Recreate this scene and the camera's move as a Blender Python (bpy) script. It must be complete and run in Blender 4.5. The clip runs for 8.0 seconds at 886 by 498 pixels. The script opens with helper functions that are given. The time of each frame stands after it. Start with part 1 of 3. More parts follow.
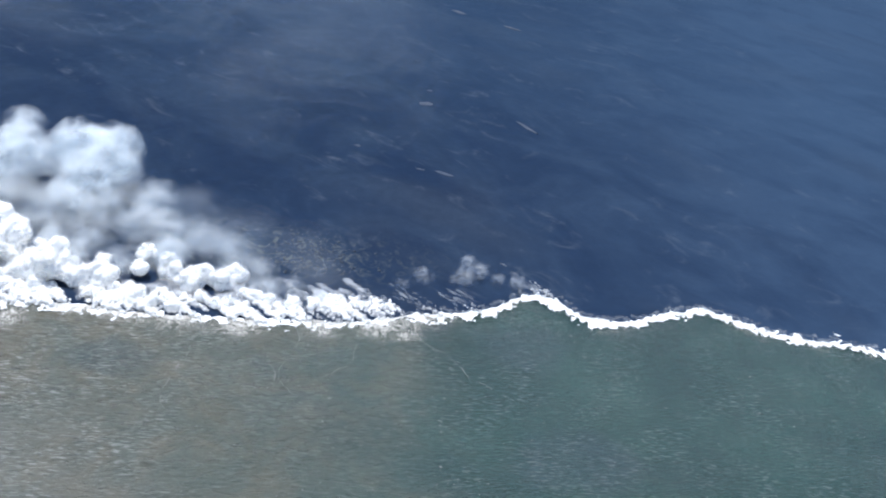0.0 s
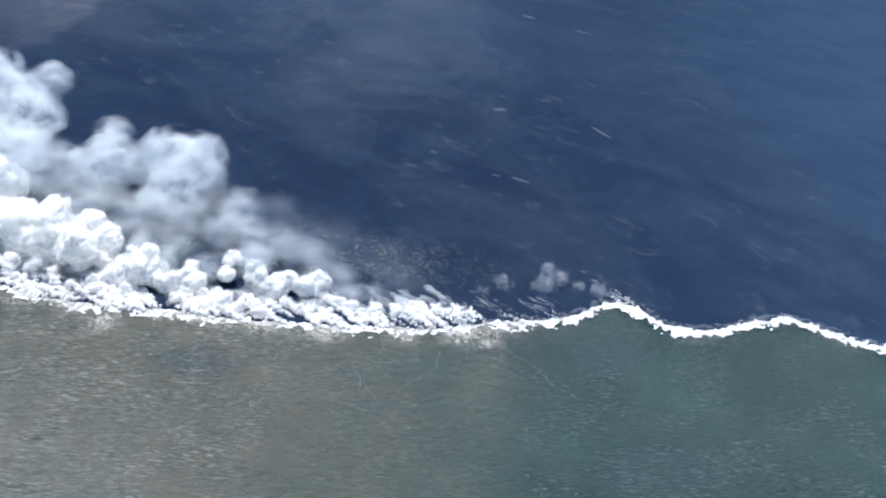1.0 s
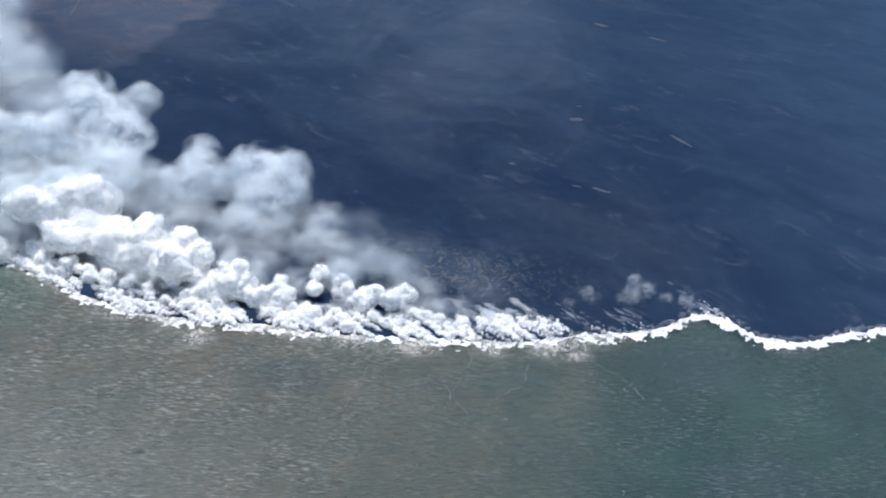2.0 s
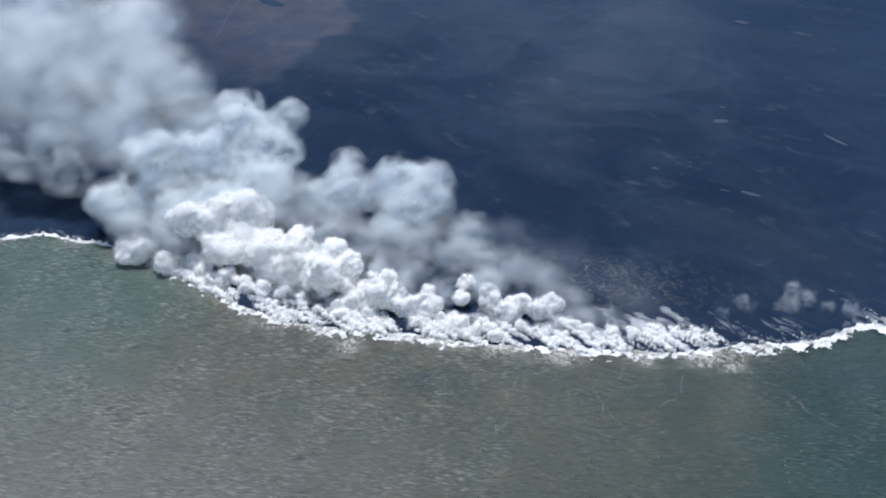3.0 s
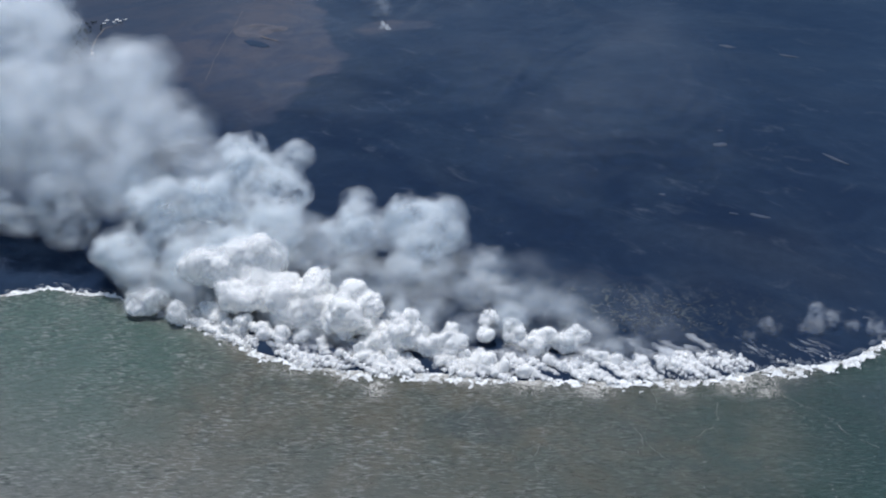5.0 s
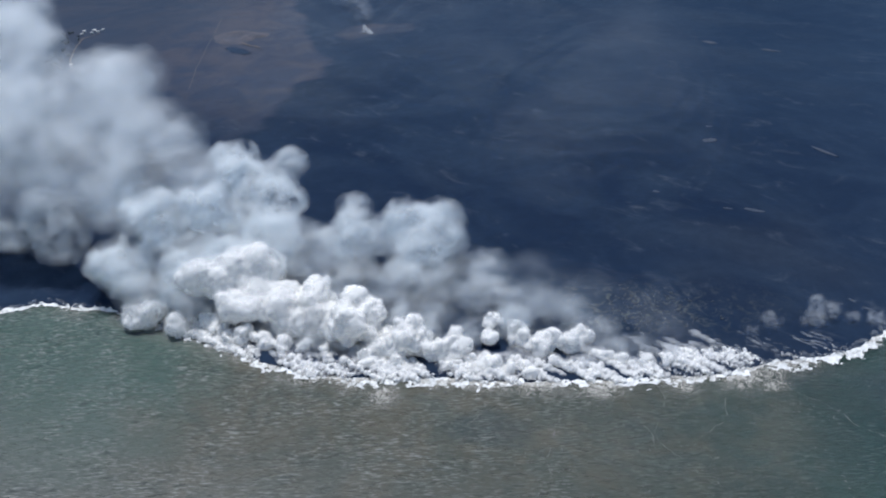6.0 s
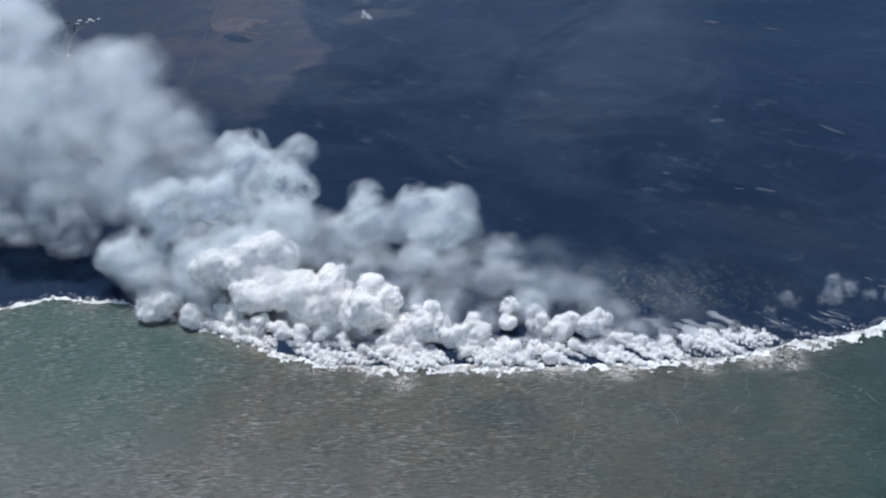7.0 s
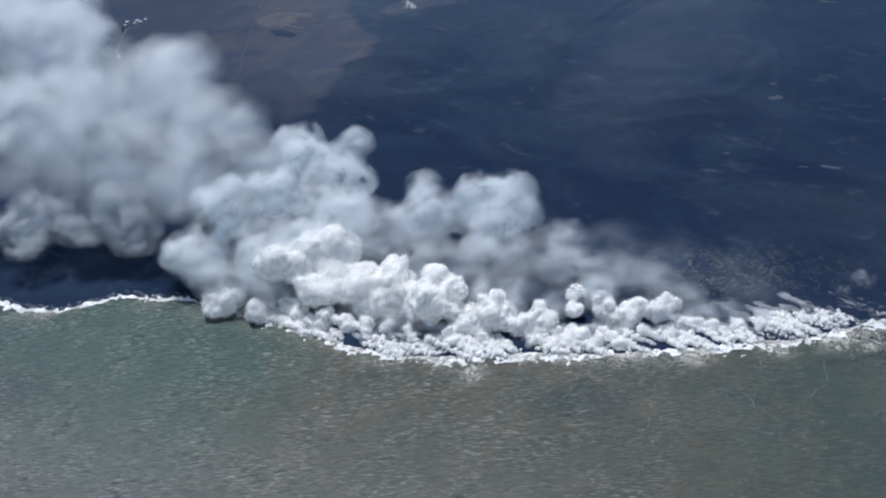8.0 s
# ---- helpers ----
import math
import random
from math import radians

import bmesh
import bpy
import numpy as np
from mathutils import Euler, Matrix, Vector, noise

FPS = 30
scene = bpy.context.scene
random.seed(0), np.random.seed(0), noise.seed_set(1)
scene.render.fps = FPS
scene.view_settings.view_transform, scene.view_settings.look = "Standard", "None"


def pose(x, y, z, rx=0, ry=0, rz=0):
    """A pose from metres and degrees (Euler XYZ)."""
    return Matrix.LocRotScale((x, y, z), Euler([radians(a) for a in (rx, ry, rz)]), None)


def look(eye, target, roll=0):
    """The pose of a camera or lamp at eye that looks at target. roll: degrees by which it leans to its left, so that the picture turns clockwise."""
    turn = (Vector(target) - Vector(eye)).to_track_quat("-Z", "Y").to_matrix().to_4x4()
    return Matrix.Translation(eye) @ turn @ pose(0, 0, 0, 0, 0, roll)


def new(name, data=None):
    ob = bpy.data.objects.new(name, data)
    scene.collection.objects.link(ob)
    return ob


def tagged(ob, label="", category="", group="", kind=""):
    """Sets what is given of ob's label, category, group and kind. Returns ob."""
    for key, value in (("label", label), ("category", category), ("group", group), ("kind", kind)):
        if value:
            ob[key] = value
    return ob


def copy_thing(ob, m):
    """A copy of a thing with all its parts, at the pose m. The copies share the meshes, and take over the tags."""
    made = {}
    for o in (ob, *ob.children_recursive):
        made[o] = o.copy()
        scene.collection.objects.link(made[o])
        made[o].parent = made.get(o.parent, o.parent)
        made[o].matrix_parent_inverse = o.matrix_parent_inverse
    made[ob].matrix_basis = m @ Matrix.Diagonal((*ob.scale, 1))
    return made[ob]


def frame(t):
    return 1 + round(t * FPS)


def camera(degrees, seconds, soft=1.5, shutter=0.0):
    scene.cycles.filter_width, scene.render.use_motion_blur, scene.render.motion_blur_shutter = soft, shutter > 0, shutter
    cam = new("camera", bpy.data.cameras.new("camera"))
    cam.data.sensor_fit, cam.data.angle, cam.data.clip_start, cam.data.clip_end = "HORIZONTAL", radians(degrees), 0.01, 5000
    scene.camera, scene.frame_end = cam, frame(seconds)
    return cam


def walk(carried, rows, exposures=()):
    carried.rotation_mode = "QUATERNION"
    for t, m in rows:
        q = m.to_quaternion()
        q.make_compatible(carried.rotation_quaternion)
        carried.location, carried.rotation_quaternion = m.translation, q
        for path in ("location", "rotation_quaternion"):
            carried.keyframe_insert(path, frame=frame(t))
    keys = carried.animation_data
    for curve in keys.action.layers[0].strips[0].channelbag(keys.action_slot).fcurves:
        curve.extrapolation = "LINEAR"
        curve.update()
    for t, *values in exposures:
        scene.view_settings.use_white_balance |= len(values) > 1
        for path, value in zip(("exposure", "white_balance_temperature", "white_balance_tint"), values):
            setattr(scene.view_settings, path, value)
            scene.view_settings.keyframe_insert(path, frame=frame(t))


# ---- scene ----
cam = camera(53.0, 8.0, soft=2.0)
PATH = [
    (0, (0.338, -1.181, 737.077), (0.17, 0.511, 736.025), 10.2),
    (0.5, (-16.942, -3.851, 737.079), (-17.173, -2.169, 736.022), 8.8),
    (1, (-34.214, -6.551, 737.084), (-34.507, -4.882, 736.021), 8.0),
    (1.2, (-41.124, -7.632, 737.086), (-41.438, -5.968, 736.022), 7.8),
    (2.3, (-79.153, -13.55, 737.097), (-79.665, -11.93, 736.041), 3.1),
    (2.5, (-86.084, -14.6, 737.095), (-86.665, -13.01, 736.029), 1.7),
    (3, (-103.457, -17.161, 737.067), (-104.144, -15.608, 736.011), -0.6),
    (3.5, (-120.826, -19.701, 737.018), (-121.539, -18.131, 736.003), -1.0),
    (4, (-138.176, -22.273, 736.955), (-138.891, -20.689, 735.966), -1.7),
    (4.5, (-155.491, -24.857, 736.88), (-156.154, -23.25, 735.891), -1.3),
    (4.7, (-162.397, -25.872, 736.854), (-163.05, -24.265, 735.858), -1.7),
    (5.8, (-200.314, -31.31, 736.49), (-200.924, -29.684, 735.497), -2.7),
    (6, (-207.173, -32.268, 736.461), (-207.766, -30.637, 735.467), -2.9),
    (6.5, (-224.197, -34.593, 736.347), (-224.732, -32.951, 735.339), -2.3),
    (7, (-241.16, -36.843, 736.24), (-241.732, -35.223, 735.216), -3.7),
    (7.5, (-258.118, -39.036, 736.165), (-258.762, -37.448, 735.133), -6.1),
    (8, (-275.069, -41.214, 736.12), (-275.722, -39.635, 735.081), -6.9),
]
walk(cam, [(t, look(eye, target, roll)) for t, eye, target, roll in PATH],
     exposures=[(0.0, 0.73, 5880, 10), (1.0, 0.58, 5880, 10), (2.5, 0.27, 5880, 10), (4.0, 0.0, 5880, 10), (8.0, -0.04, 5880, 10)])

# ---- daylight ----
SUN_WAY = Vector((-0.17, 0.22, 0.96)).normalized()  # towards the sun
world = bpy.data.worlds.new("sky")
scene.world = world
world.use_nodes = True
sky = world.node_tree.nodes.new("ShaderNodeTexSky")
sky.sky_type, sky.sun_disc = "NISHITA", False
sky.sun_elevation = math.asin(SUN_WAY.z)
sky.sun_rotation = math.atan2(SUN_WAY.x, SUN_WAY.y)
sky.altitude = 700
back = world.node_tree.nodes["Background"]
back.inputs["Strength"].default_value = 0.085
world.node_tree.links.new(sky.outputs[0], back.inputs["Color"])
sun = new("sun", bpy.data.lights.new("sun", "SUN"))
sun.data.energy, sun.data.angle, sun.data.color = 3.7, radians(0.6), (1.0, 0.965, 0.91)
sun.matrix_world = look((0, 0, 900), Vector((0, 0, 900)) - SUN_WAY)
scene.cycles.transparent_max_bounces = 256
scene.cycles.max_bounces, scene.cycles.diffuse_bounces, scene.cycles.glossy_bounces, scene.cycles.transmission_bounces = 14, 8, 2, 12


# ---- materials ----
class Nodes:
    """A small builder for one node material."""

    def __init__(self, name):
        self.m = bpy.data.materials.new(name)
        self.m.use_nodes = True
        self.t = self.m.node_tree
        self.t.nodes.clear()
        self.out = self.t.nodes.new("ShaderNodeOutputMaterial")
        self.place = self.t.nodes.new("ShaderNodeNewGeometry").outputs["Position"]

    def add(self, kind, *links, **values):
        n = self.t.nodes.new("ShaderNode" + kind)
        for key, value in values.items():
            n.inputs[key.replace("_", " ")].default_value = value
        for socket, source in links:
            self.t.links.new(source, n.inputs[socket])
        return n

    def stretch(self, x, y, z, turn=0.0):
        n = self.add("Mapping", ("Vector", self.place))
        n.vector_type = "TEXTURE"
        n.inputs["Scale"].default_value = (1 / x, 1 / y, 1 / z)
        n.inputs["Rotation"].default_value = (0, 0, radians(turn))
        return n.outputs[0]

    def noise(self, scale, detail=4.0, rough=0.55, where=None, warp=0.0):
        n = self.add("TexNoise", ("Vector", where or self.place), Scale=scale, Detail=detail, Roughness=rough, Distortion=warp)
        return n.outputs["Fac"]

    def span(self, fac, a, b, c=0.0, d=1.0):
        n = self.add("MapRange", ("Value", fac))
        n.interpolation_type = "SMOOTHSTEP"
        for key, v in zip(("From Min", "From Max", "To Min", "To Max"), (a, b, c, d)):
            n.inputs[key].default_value = v
        return n.outputs["Result"]

    def math(self, op, a, b):
        n = self.t.nodes.new("ShaderNodeMath")
        n.operation = op
        for i, v in enumerate((a, b)):
            if isinstance(v, (int, float)):
                n.inputs[i].default_value = v
            else:
                self.t.links.new(v, n.inputs[i])
        return n.outputs[0]

    def ring(self, x, y, rx, ry, turn):
        """0 at a place, 1 on an ellipse round it."""
        n = self.add("Mapping", ("Vector", self.place))
        n.vector_type = "TEXTURE"
        n.inputs["Location"].default_value, n.inputs["Rotation"].default_value, n.inputs["Scale"].default_value = (x, y, 0), (0, 0, turn), (rx, ry, 1000)
        far = self.t.nodes.new("ShaderNodeVectorMath")
        far.operation = "LENGTH"
        self.t.links.new(n.outputs[0], far.inputs[0])
        return far.outputs["Value"]

    def mix(self, fac, a, b):
        n = self.t.nodes.new("ShaderNodeMix")
        n.data_type = "RGBA"
        for socket, v in ((n.inputs["Factor"], fac), (n.inputs["A"], a), (n.inputs["B"], b)):
            if isinstance(v, (int, float)):
                socket.default_value = v
            elif isinstance(v, tuple):
                socket.default_value = (*v, 1)
            else:
                self.t.links.new(v, socket)
        return n.outputs["Result"]

    def bump(self, height, strength, distance):
        return self.add("Bump", ("Height", height), Strength=strength, Distance=distance).outputs[0]

    def solid(self, colour, rough=0.8, normal=None, gloss=0.4):
        n = self.add("BsdfPrincipled", Roughness=rough)
        n.inputs["Specular IOR Level"].default_value = gloss
        if isinstance(colour, tuple):
            n.inputs["Base Color"].default_value = (*colour, 1)
        else:
            self.t.links.new(colour, n.inputs["Base Color"])
        if normal:
            self.t.links.new(normal, n.inputs["Normal"])
        self.t.links.new(n.outputs[0], self.out.inputs["Surface"])
        return self.m


def steam(name, cover, colour=(0.975, 0.98, 0.985), through_light=0.5, grain=0.0):
    """Steam: white, lit through, as dense as cover; with a grain, torn into wisps of that size."""
    k = Nodes(name)
    lit = k.add("BsdfDiffuse", Color=(*colour, 1))
    shine = k.add("BsdfTranslucent", Color=(*colour, 1))
    body = k.add("MixShader", (1, lit.outputs[0]), (2, shine.outputs[0]), Fac=through_light)
    if cover < 1:
        clear = k.add("BsdfTransparent")
        body = k.add("MixShader", (1, clear.outputs[0]), (2, body.outputs[0]), Fac=cover)
        if grain:
            k.t.links.new(k.span(k.noise(1.0 / grain, 2.0, 0.6), 0.32, 0.60, 0.0, cover), body.inputs[0])
    k.t.links.new(body.outputs[0], k.out.inputs["Surface"])
    return k.m


STEAM_DENSE = steam("steam_dense", 1, (0.99, 0.982, 0.962), 0.34)
STEAM_BRIGHT = steam("steam_bright", 1, (0.988, 0.982, 0.966), 0.4)
HEARTS = (STEAM_DENSE, STEAM_BRIGHT)


def skins(name, colour, covers, grain):
    """Vapour thinner and thinner outwards: one material for each skin."""
    return [steam(name, c, colour, 0.5, grain) for c in covers]


RIM = skins("steam_rim", (0.985, 0.98, 0.965), (0.42, 0.2), 16)
BRIM = skins("steam_bright_rim", (0.965, 0.963, 0.952), (0.40, 0.25, 0.12), 26)
SOFT = skins("steam_mantle", (0.88, 0.912, 0.928), np.linspace(0.32, 0.06, 11), 34)
LOOSE = skins("steam_loose", (0.885, 0.918, 0.938), np.linspace(0.22, 0.035, 15), 80)
CURTAINS = skins("steam_curtain", (0.88, 0.912, 0.928), np.linspace(0.13, 0.03, 9), 40)
VEILS = skins("steam_veil", (0.88, 0.912, 0.928), np.linspace(0.19, 0.05, 7), 30)
WISPS = skins("steam_wisp", (0.93, 0.945, 0.96), np.linspace(0.075, 0.02, 7), 12)
AIRY = skins("steam_airy", (0.88, 0.92, 0.96), np.linspace(0.012, 0.003, 7), 240)
FILMS = skins("steam_film", (0.88, 0.92, 0.96), (0.034, 0.03, 0.022, 0.012), 60)
STEAM_RIM = steam("steam_wreath", 0.15, (0.975, 0.982, 0.985))
STEAM_FAINT = steam("steam_faint", 0.016, (0.90, 0.94, 0.985))
STEAM_HAZE = steam("steam_jet", 0.07, (0.93, 0.945, 0.955))


def lava_material():
    k = Nodes("lava")
    flow = k.noise(0.006, 6.0, 0.6, k.stretch(0.65, 1, 1, -25), 0.9)
    fine = k.noise(0.05, 5.0, 0.65)
    base = k.mix(k.span(flow, 0.35, 0.7), (0.011, 0.022, 0.048), (0.021, 0.036, 0.065))
    warm = k.span(k.noise(0.0035, 3.0, 0.5, k.stretch(0.6, 1, 1, -30)), 0.50, 0.68)
    base = k.mix(k.math("MULTIPLY", warm, 0.35), base, (0.031, 0.040, 0.057))
    pale = k.span(k.noise(0.018, 6.0, 0.66, k.stretch(0.6, 1, 1, -20), 1.0), 0.55, 0.78)
    base = k.mix(k.math("MULTIPLY", pale, 0.7), base, (0.071, 0.087, 0.113))
    base = k.mix(k.span(fine, 0.3, 0.75, 0.0, 0.35), base, (0.010, 0.018, 0.037))
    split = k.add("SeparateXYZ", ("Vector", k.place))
    # Eastward the lava's colour is lifted to a paler blue, for haze.
    east_haze = k.math("MULTIPLY", k.span(split.outputs[0], -200.0, 700.0), k.span(flow, 0.2, 0.6, 0.5, 1.0))
    base = k.mix(k.math("MULTIPLY", east_haze, 0.6), base, (0.035, 0.061, 0.106))
    # Inland too, distance haze is mixed into the base colour.
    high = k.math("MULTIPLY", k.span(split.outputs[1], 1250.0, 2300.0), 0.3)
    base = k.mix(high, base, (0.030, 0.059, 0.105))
    soil = k.add("Attribute")
    soil.attribute_name = "soil"
    earth = k.mix(k.span(k.noise(0.010, 6.0, 0.62, warp=0.6), 0.36, 0.66), (0.038, 0.051, 0.082), (0.063, 0.066, 0.087))
    earth = k.mix(k.span(k.noise(0.05, 5.0, 0.65), 0.55, 0.78, 0.0, 0.4), earth, (0.086, 0.082, 0.093))
    earth = k.mix(k.span(split.outputs[0], -1950.0, -1650.0, 0.6, 0.0), earth, (0.038, 0.054, 0.083))
    base = k.mix(soil.outputs["Fac"], base, earth)
    broken = k.add("Attribute")
    broken.attribute_name = "rubble"
    shards = k.span(k.noise(0.045, 6.0, 0.72, warp=2.0), 0.50, 0.62)
    base = k.mix(k.math("MULTIPLY", broken.outputs["Fac"], shards), base, (0.073, 0.083, 0.086))
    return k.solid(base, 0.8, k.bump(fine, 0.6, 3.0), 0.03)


def sea_material():
    k = Nodes("sea_water")
    split = k.add("SeparateXYZ", ("Vector", k.place))
    x = split.outputs[0]
    sway = k.math("MULTIPLY", k.math("SUBTRACT", k.noise(0.0035, 5.0, 0.6, warp=0.5), 0.5), 520.0)
    xs = k.math("ADD", x, sway)
    silt = k.math("MULTIPLY", k.span(xs, -960.0, -760.0), k.span(xs, -330.0, 60.0, 1.0, 0.0))
    teal = k.mix(k.span(k.noise(0.006, 4.0, 0.55), 0.35, 0.7), (0.015, 0.038, 0.033), (0.022, 0.053, 0.043))
    west = k.mix(k.span(xs, -900.0, -400.0), (0.052, 0.090, 0.073), teal)
    brown = k.mix(k.span(k.noise(0.011, 6.0, 0.62, warp=1.2), 0.36, 0.66), (0.064, 0.074, 0.058), (0.088, 0.084, 0.060))
    base = k.mix(silt, west, brown)
    dark = k.span(k.noise(0.007, 4.0, 0.5, k.stretch(0.7, 1, 1), 0.4), 0.56, 0.68, 0.0, 0.45)
    base = k.mix(dark, base, (0.020, 0.037, 0.037))
    for sx, sy, rx, ry, turn in ((-450, 770, 62, 40, 0.1), (41, 985, 70, 60, 0.2), (123, 790, 90, 60, 0.4), (-1200, 609, 60, 70, 0.0), (-1080, 484, 60, 40, 0.0), (-925, 485, 50, 55, 0.0)):
        spot = k.span(k.math("ADD", k.ring(sx, sy, rx, ry, turn), k.math("MULTIPLY", k.noise(0.02, 4.0, 0.6), 0.9)), 1.55, 0.95, 0.0, 0.5)
        base = k.mix(spot, base, (0.027, 0.047, 0.050))
    # Near water in the west is coloured paler, standing in for sun glitter.
    near = k.math("MULTIPLY", k.span(split.outputs[1], 760.0, 430.0), k.span(xs, -200.0, -650.0))
    base = k.mix(k.math("MULTIPLY", near, 0.8), base, (0.150, 0.150, 0.132))
    # Glints on the crests and shade in the troughs, painted into the base colour.
    glint_share = k.math("MULTIPLY", k.span(k.noise(0.015, 3.0, 0.5), 0.35, 0.65, 0.25, 1.0), k.span(xs, -120.0, -600.0, 0.22, 1.0))
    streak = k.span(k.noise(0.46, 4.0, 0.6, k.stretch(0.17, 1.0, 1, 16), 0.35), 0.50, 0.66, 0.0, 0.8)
    base = k.mix(k.math("MULTIPLY", streak, glint_share), base, (0.30, 0.31, 0.28))
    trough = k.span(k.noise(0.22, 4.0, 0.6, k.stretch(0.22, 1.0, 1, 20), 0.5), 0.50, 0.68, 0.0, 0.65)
    base = k.mix(k.math("MULTIPLY", trough, glint_share), base, (0.025, 0.034, 0.031))
    ripple = k.noise(0.25, 4.0, 0.68, k.stretch(0.45, 1.2, 1, 24), 0.6)
    small = k.noise(0.6, 3.0, 0.6)
    normal = k.bump(k.math("ADD", ripple, k.math("MULTIPLY", small, 0.3)), 1.0, 3.4)
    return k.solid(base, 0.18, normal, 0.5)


def plain_material(name, a, b, grain, rough=0.85, relief=0.3):
    k = Nodes(name)
    n = k.noise(1.0 / grain, 6.0, 0.62)
    wide = k.noise(0.18 / grain, 4.0, 0.55)
    c = k.mix(k.span(k.math("ADD", k.math("MULTIPLY", n, 0.6), k.math("MULTIPLY", wide, 0.4)), 0.35, 0.66), a, b)
    return k.solid(c, rough, k.bump(n, 0.5, relief), 0.25)


def lace_material(name, a, b):
    """Foam drawn out into curling threads, closer together where the mesh says that it lies thick."""
    k = Nodes(name)
    k.solid(k.mix(k.span(k.noise(0.12, 4.0), 0.3, 0.7), a, b), 0.7)
    thick = k.add("Attribute")
    thick.attribute_name = "thick"
    wave = k.math("ABSOLUTE", k.math("SUBTRACT", k.noise(0.055, 3.0, 0.6, warp=2.2), 0.5), 0.0)
    fine = k.math("ABSOLUTE", k.math("SUBTRACT", k.noise(0.15, 3.0, 0.6, warp=1.6), 0.5), 0.0)
    line = k.math("MINIMUM", wave, k.math("MULTIPLY", fine, 0.8))
    left = k.math("SUBTRACT", k.math("MULTIPLY", thick.outputs["Fac"], 0.042), line)
    clear = k.add("BsdfTransparent")
    body = k.out.inputs["Surface"].links[0].from_socket
    both = k.add("MixShader", ("Fac", k.span(left, -0.012, 0.018, 0.0, 0.85)), (1, clear.outputs[0]), (2, body))
    k.t.links.new(both.outputs[0], k.out.inputs["Surface"])
    return k.m


LAVA, SEA = lava_material(), sea_material()
SILT_FOAM = lace_material("silty_foam", (0.30, 0.285, 0.25), (0.58, 0.56, 0.51))
FOAM = plain_material("white_foam", (0.52, 0.53, 0.52), (0.92, 0.92, 0.91), 7.0, 0.7, 0.8)
EARTH = plain_material("brown_earth", (0.058, 0.062, 0.084), (0.098, 0.090, 0.100), 40.0, 0.9, 1.0)
OCHRE = plain_material("ochre_cinder", (0.10, 0.092, 0.094), (0.17, 0.145, 0.13), 30.0, 0.9, 1.0)
SCRUB = plain_material("scrub", (0.040, 0.055, 0.064), (0.058, 0.073, 0.076), 10.0, 0.9, 1.0)
WALL_PAINT = plain_material("wall_paint", (0.70, 0.70, 0.68), (0.80, 0.80, 0.78), 3.0)
ROOF_TIN = plain_material("roof_tin", (0.40, 0.41, 0.42), (0.60, 0.60, 0.60), 2.0, 0.45)
GLASS_DARK = plain_material("window_glass", (0.02, 0.025, 0.03), (0.03, 0.035, 0.04), 1.0, 0.1, 0.0)
PALE_LAVA = plain_material("pale_lava", (0.036, 0.050, 0.080), (0.058, 0.070, 0.096), 8.0, 0.8, 0.6)
RUBBLE = plain_material("lava_rubble", (0.020, 0.030, 0.048), (0.070, 0.080, 0.092), 6.0, 0.8, 2.0)

# ---- shapes ----
TABLE = np.random.RandomState(7).rand(48, 48, 48)


def value_noise(p):
    """Smooth noise in 0..1 at the places p (n x 3)."""
    i = np.floor(p).astype(int)
    f = p - i
    f = f * f * (3 - 2 * f)
    total = 0.0
    for dx in (0, 1):
        for dy in (0, 1):
            for dz in (0, 1):
                w = np.where(dx, f[:, 0], 1 - f[:, 0]) * np.where(dy, f[:, 1], 1 - f[:, 1]) * np.where(dz, f[:, 2], 1 - f[:, 2])
                total = total + w * TABLE[(i[:, 0] + dx) % 48, (i[:, 1] + dy) % 48, (i[:, 2] + dz) % 48]
    return total


def rough_noise(p, octaves=4, gain=0.5):
    """Fractal noise, about -1..1."""
    total, size, weight = 0.0, 1.0, 0.0
    for _ in range(octaves):
        total, weight = total + size * (2 * value_noise(p) - 1), weight + size
        p, size = p * 2.03 + 11.7, size * gain
    return total / weight * 1.6


def ball(level):
    bm = bmesh.new()
    bmesh.ops.create_icosphere(bm, subdivisions=level, radius=1)
    bm.verts.ensure_lookup_table()
    v = np.array([tuple(p.co) for p in bm.verts])
    f = np.array([[q.index for q in face.verts] for face in bm.faces])
    bm.free()
    return v, f


BALLS = {n: ball(n) for n in (1, 2, 3, 4)}


def mesh_of(name, verts, faces, material, smooth=True):
    me = bpy.data.meshes.new(name)
    faces = np.asarray(faces)
    me.vertices.add(len(verts))
    me.vertices.foreach_set("co", np.asarray(verts, np.float32).ravel())
    n = faces.shape[1]
    me.loops.add(faces.size)
    me.loops.foreach_set("vertex_index", faces.astype(np.int32).ravel())
    me.polygons.add(len(faces))
    me.polygons.foreach_set("loop_start", np.arange(0, faces.size, n, dtype=np.int32))
    me.update(calc_edges=True)
    me.polygons.foreach_set("use_smooth", np.full(len(faces), smooth))
    me.materials.append(material)
    return me


def thing(name, verts, faces, material, label, category, group="", kind="", parent=None, smooth=True):
    ob = new(name, mesh_of(name, verts, faces, material, smooth))
    if parent:
        ob.parent = parent
        if label:
            ob["label"] = label
        return ob
    return tagged(ob, label, category, group, kind)


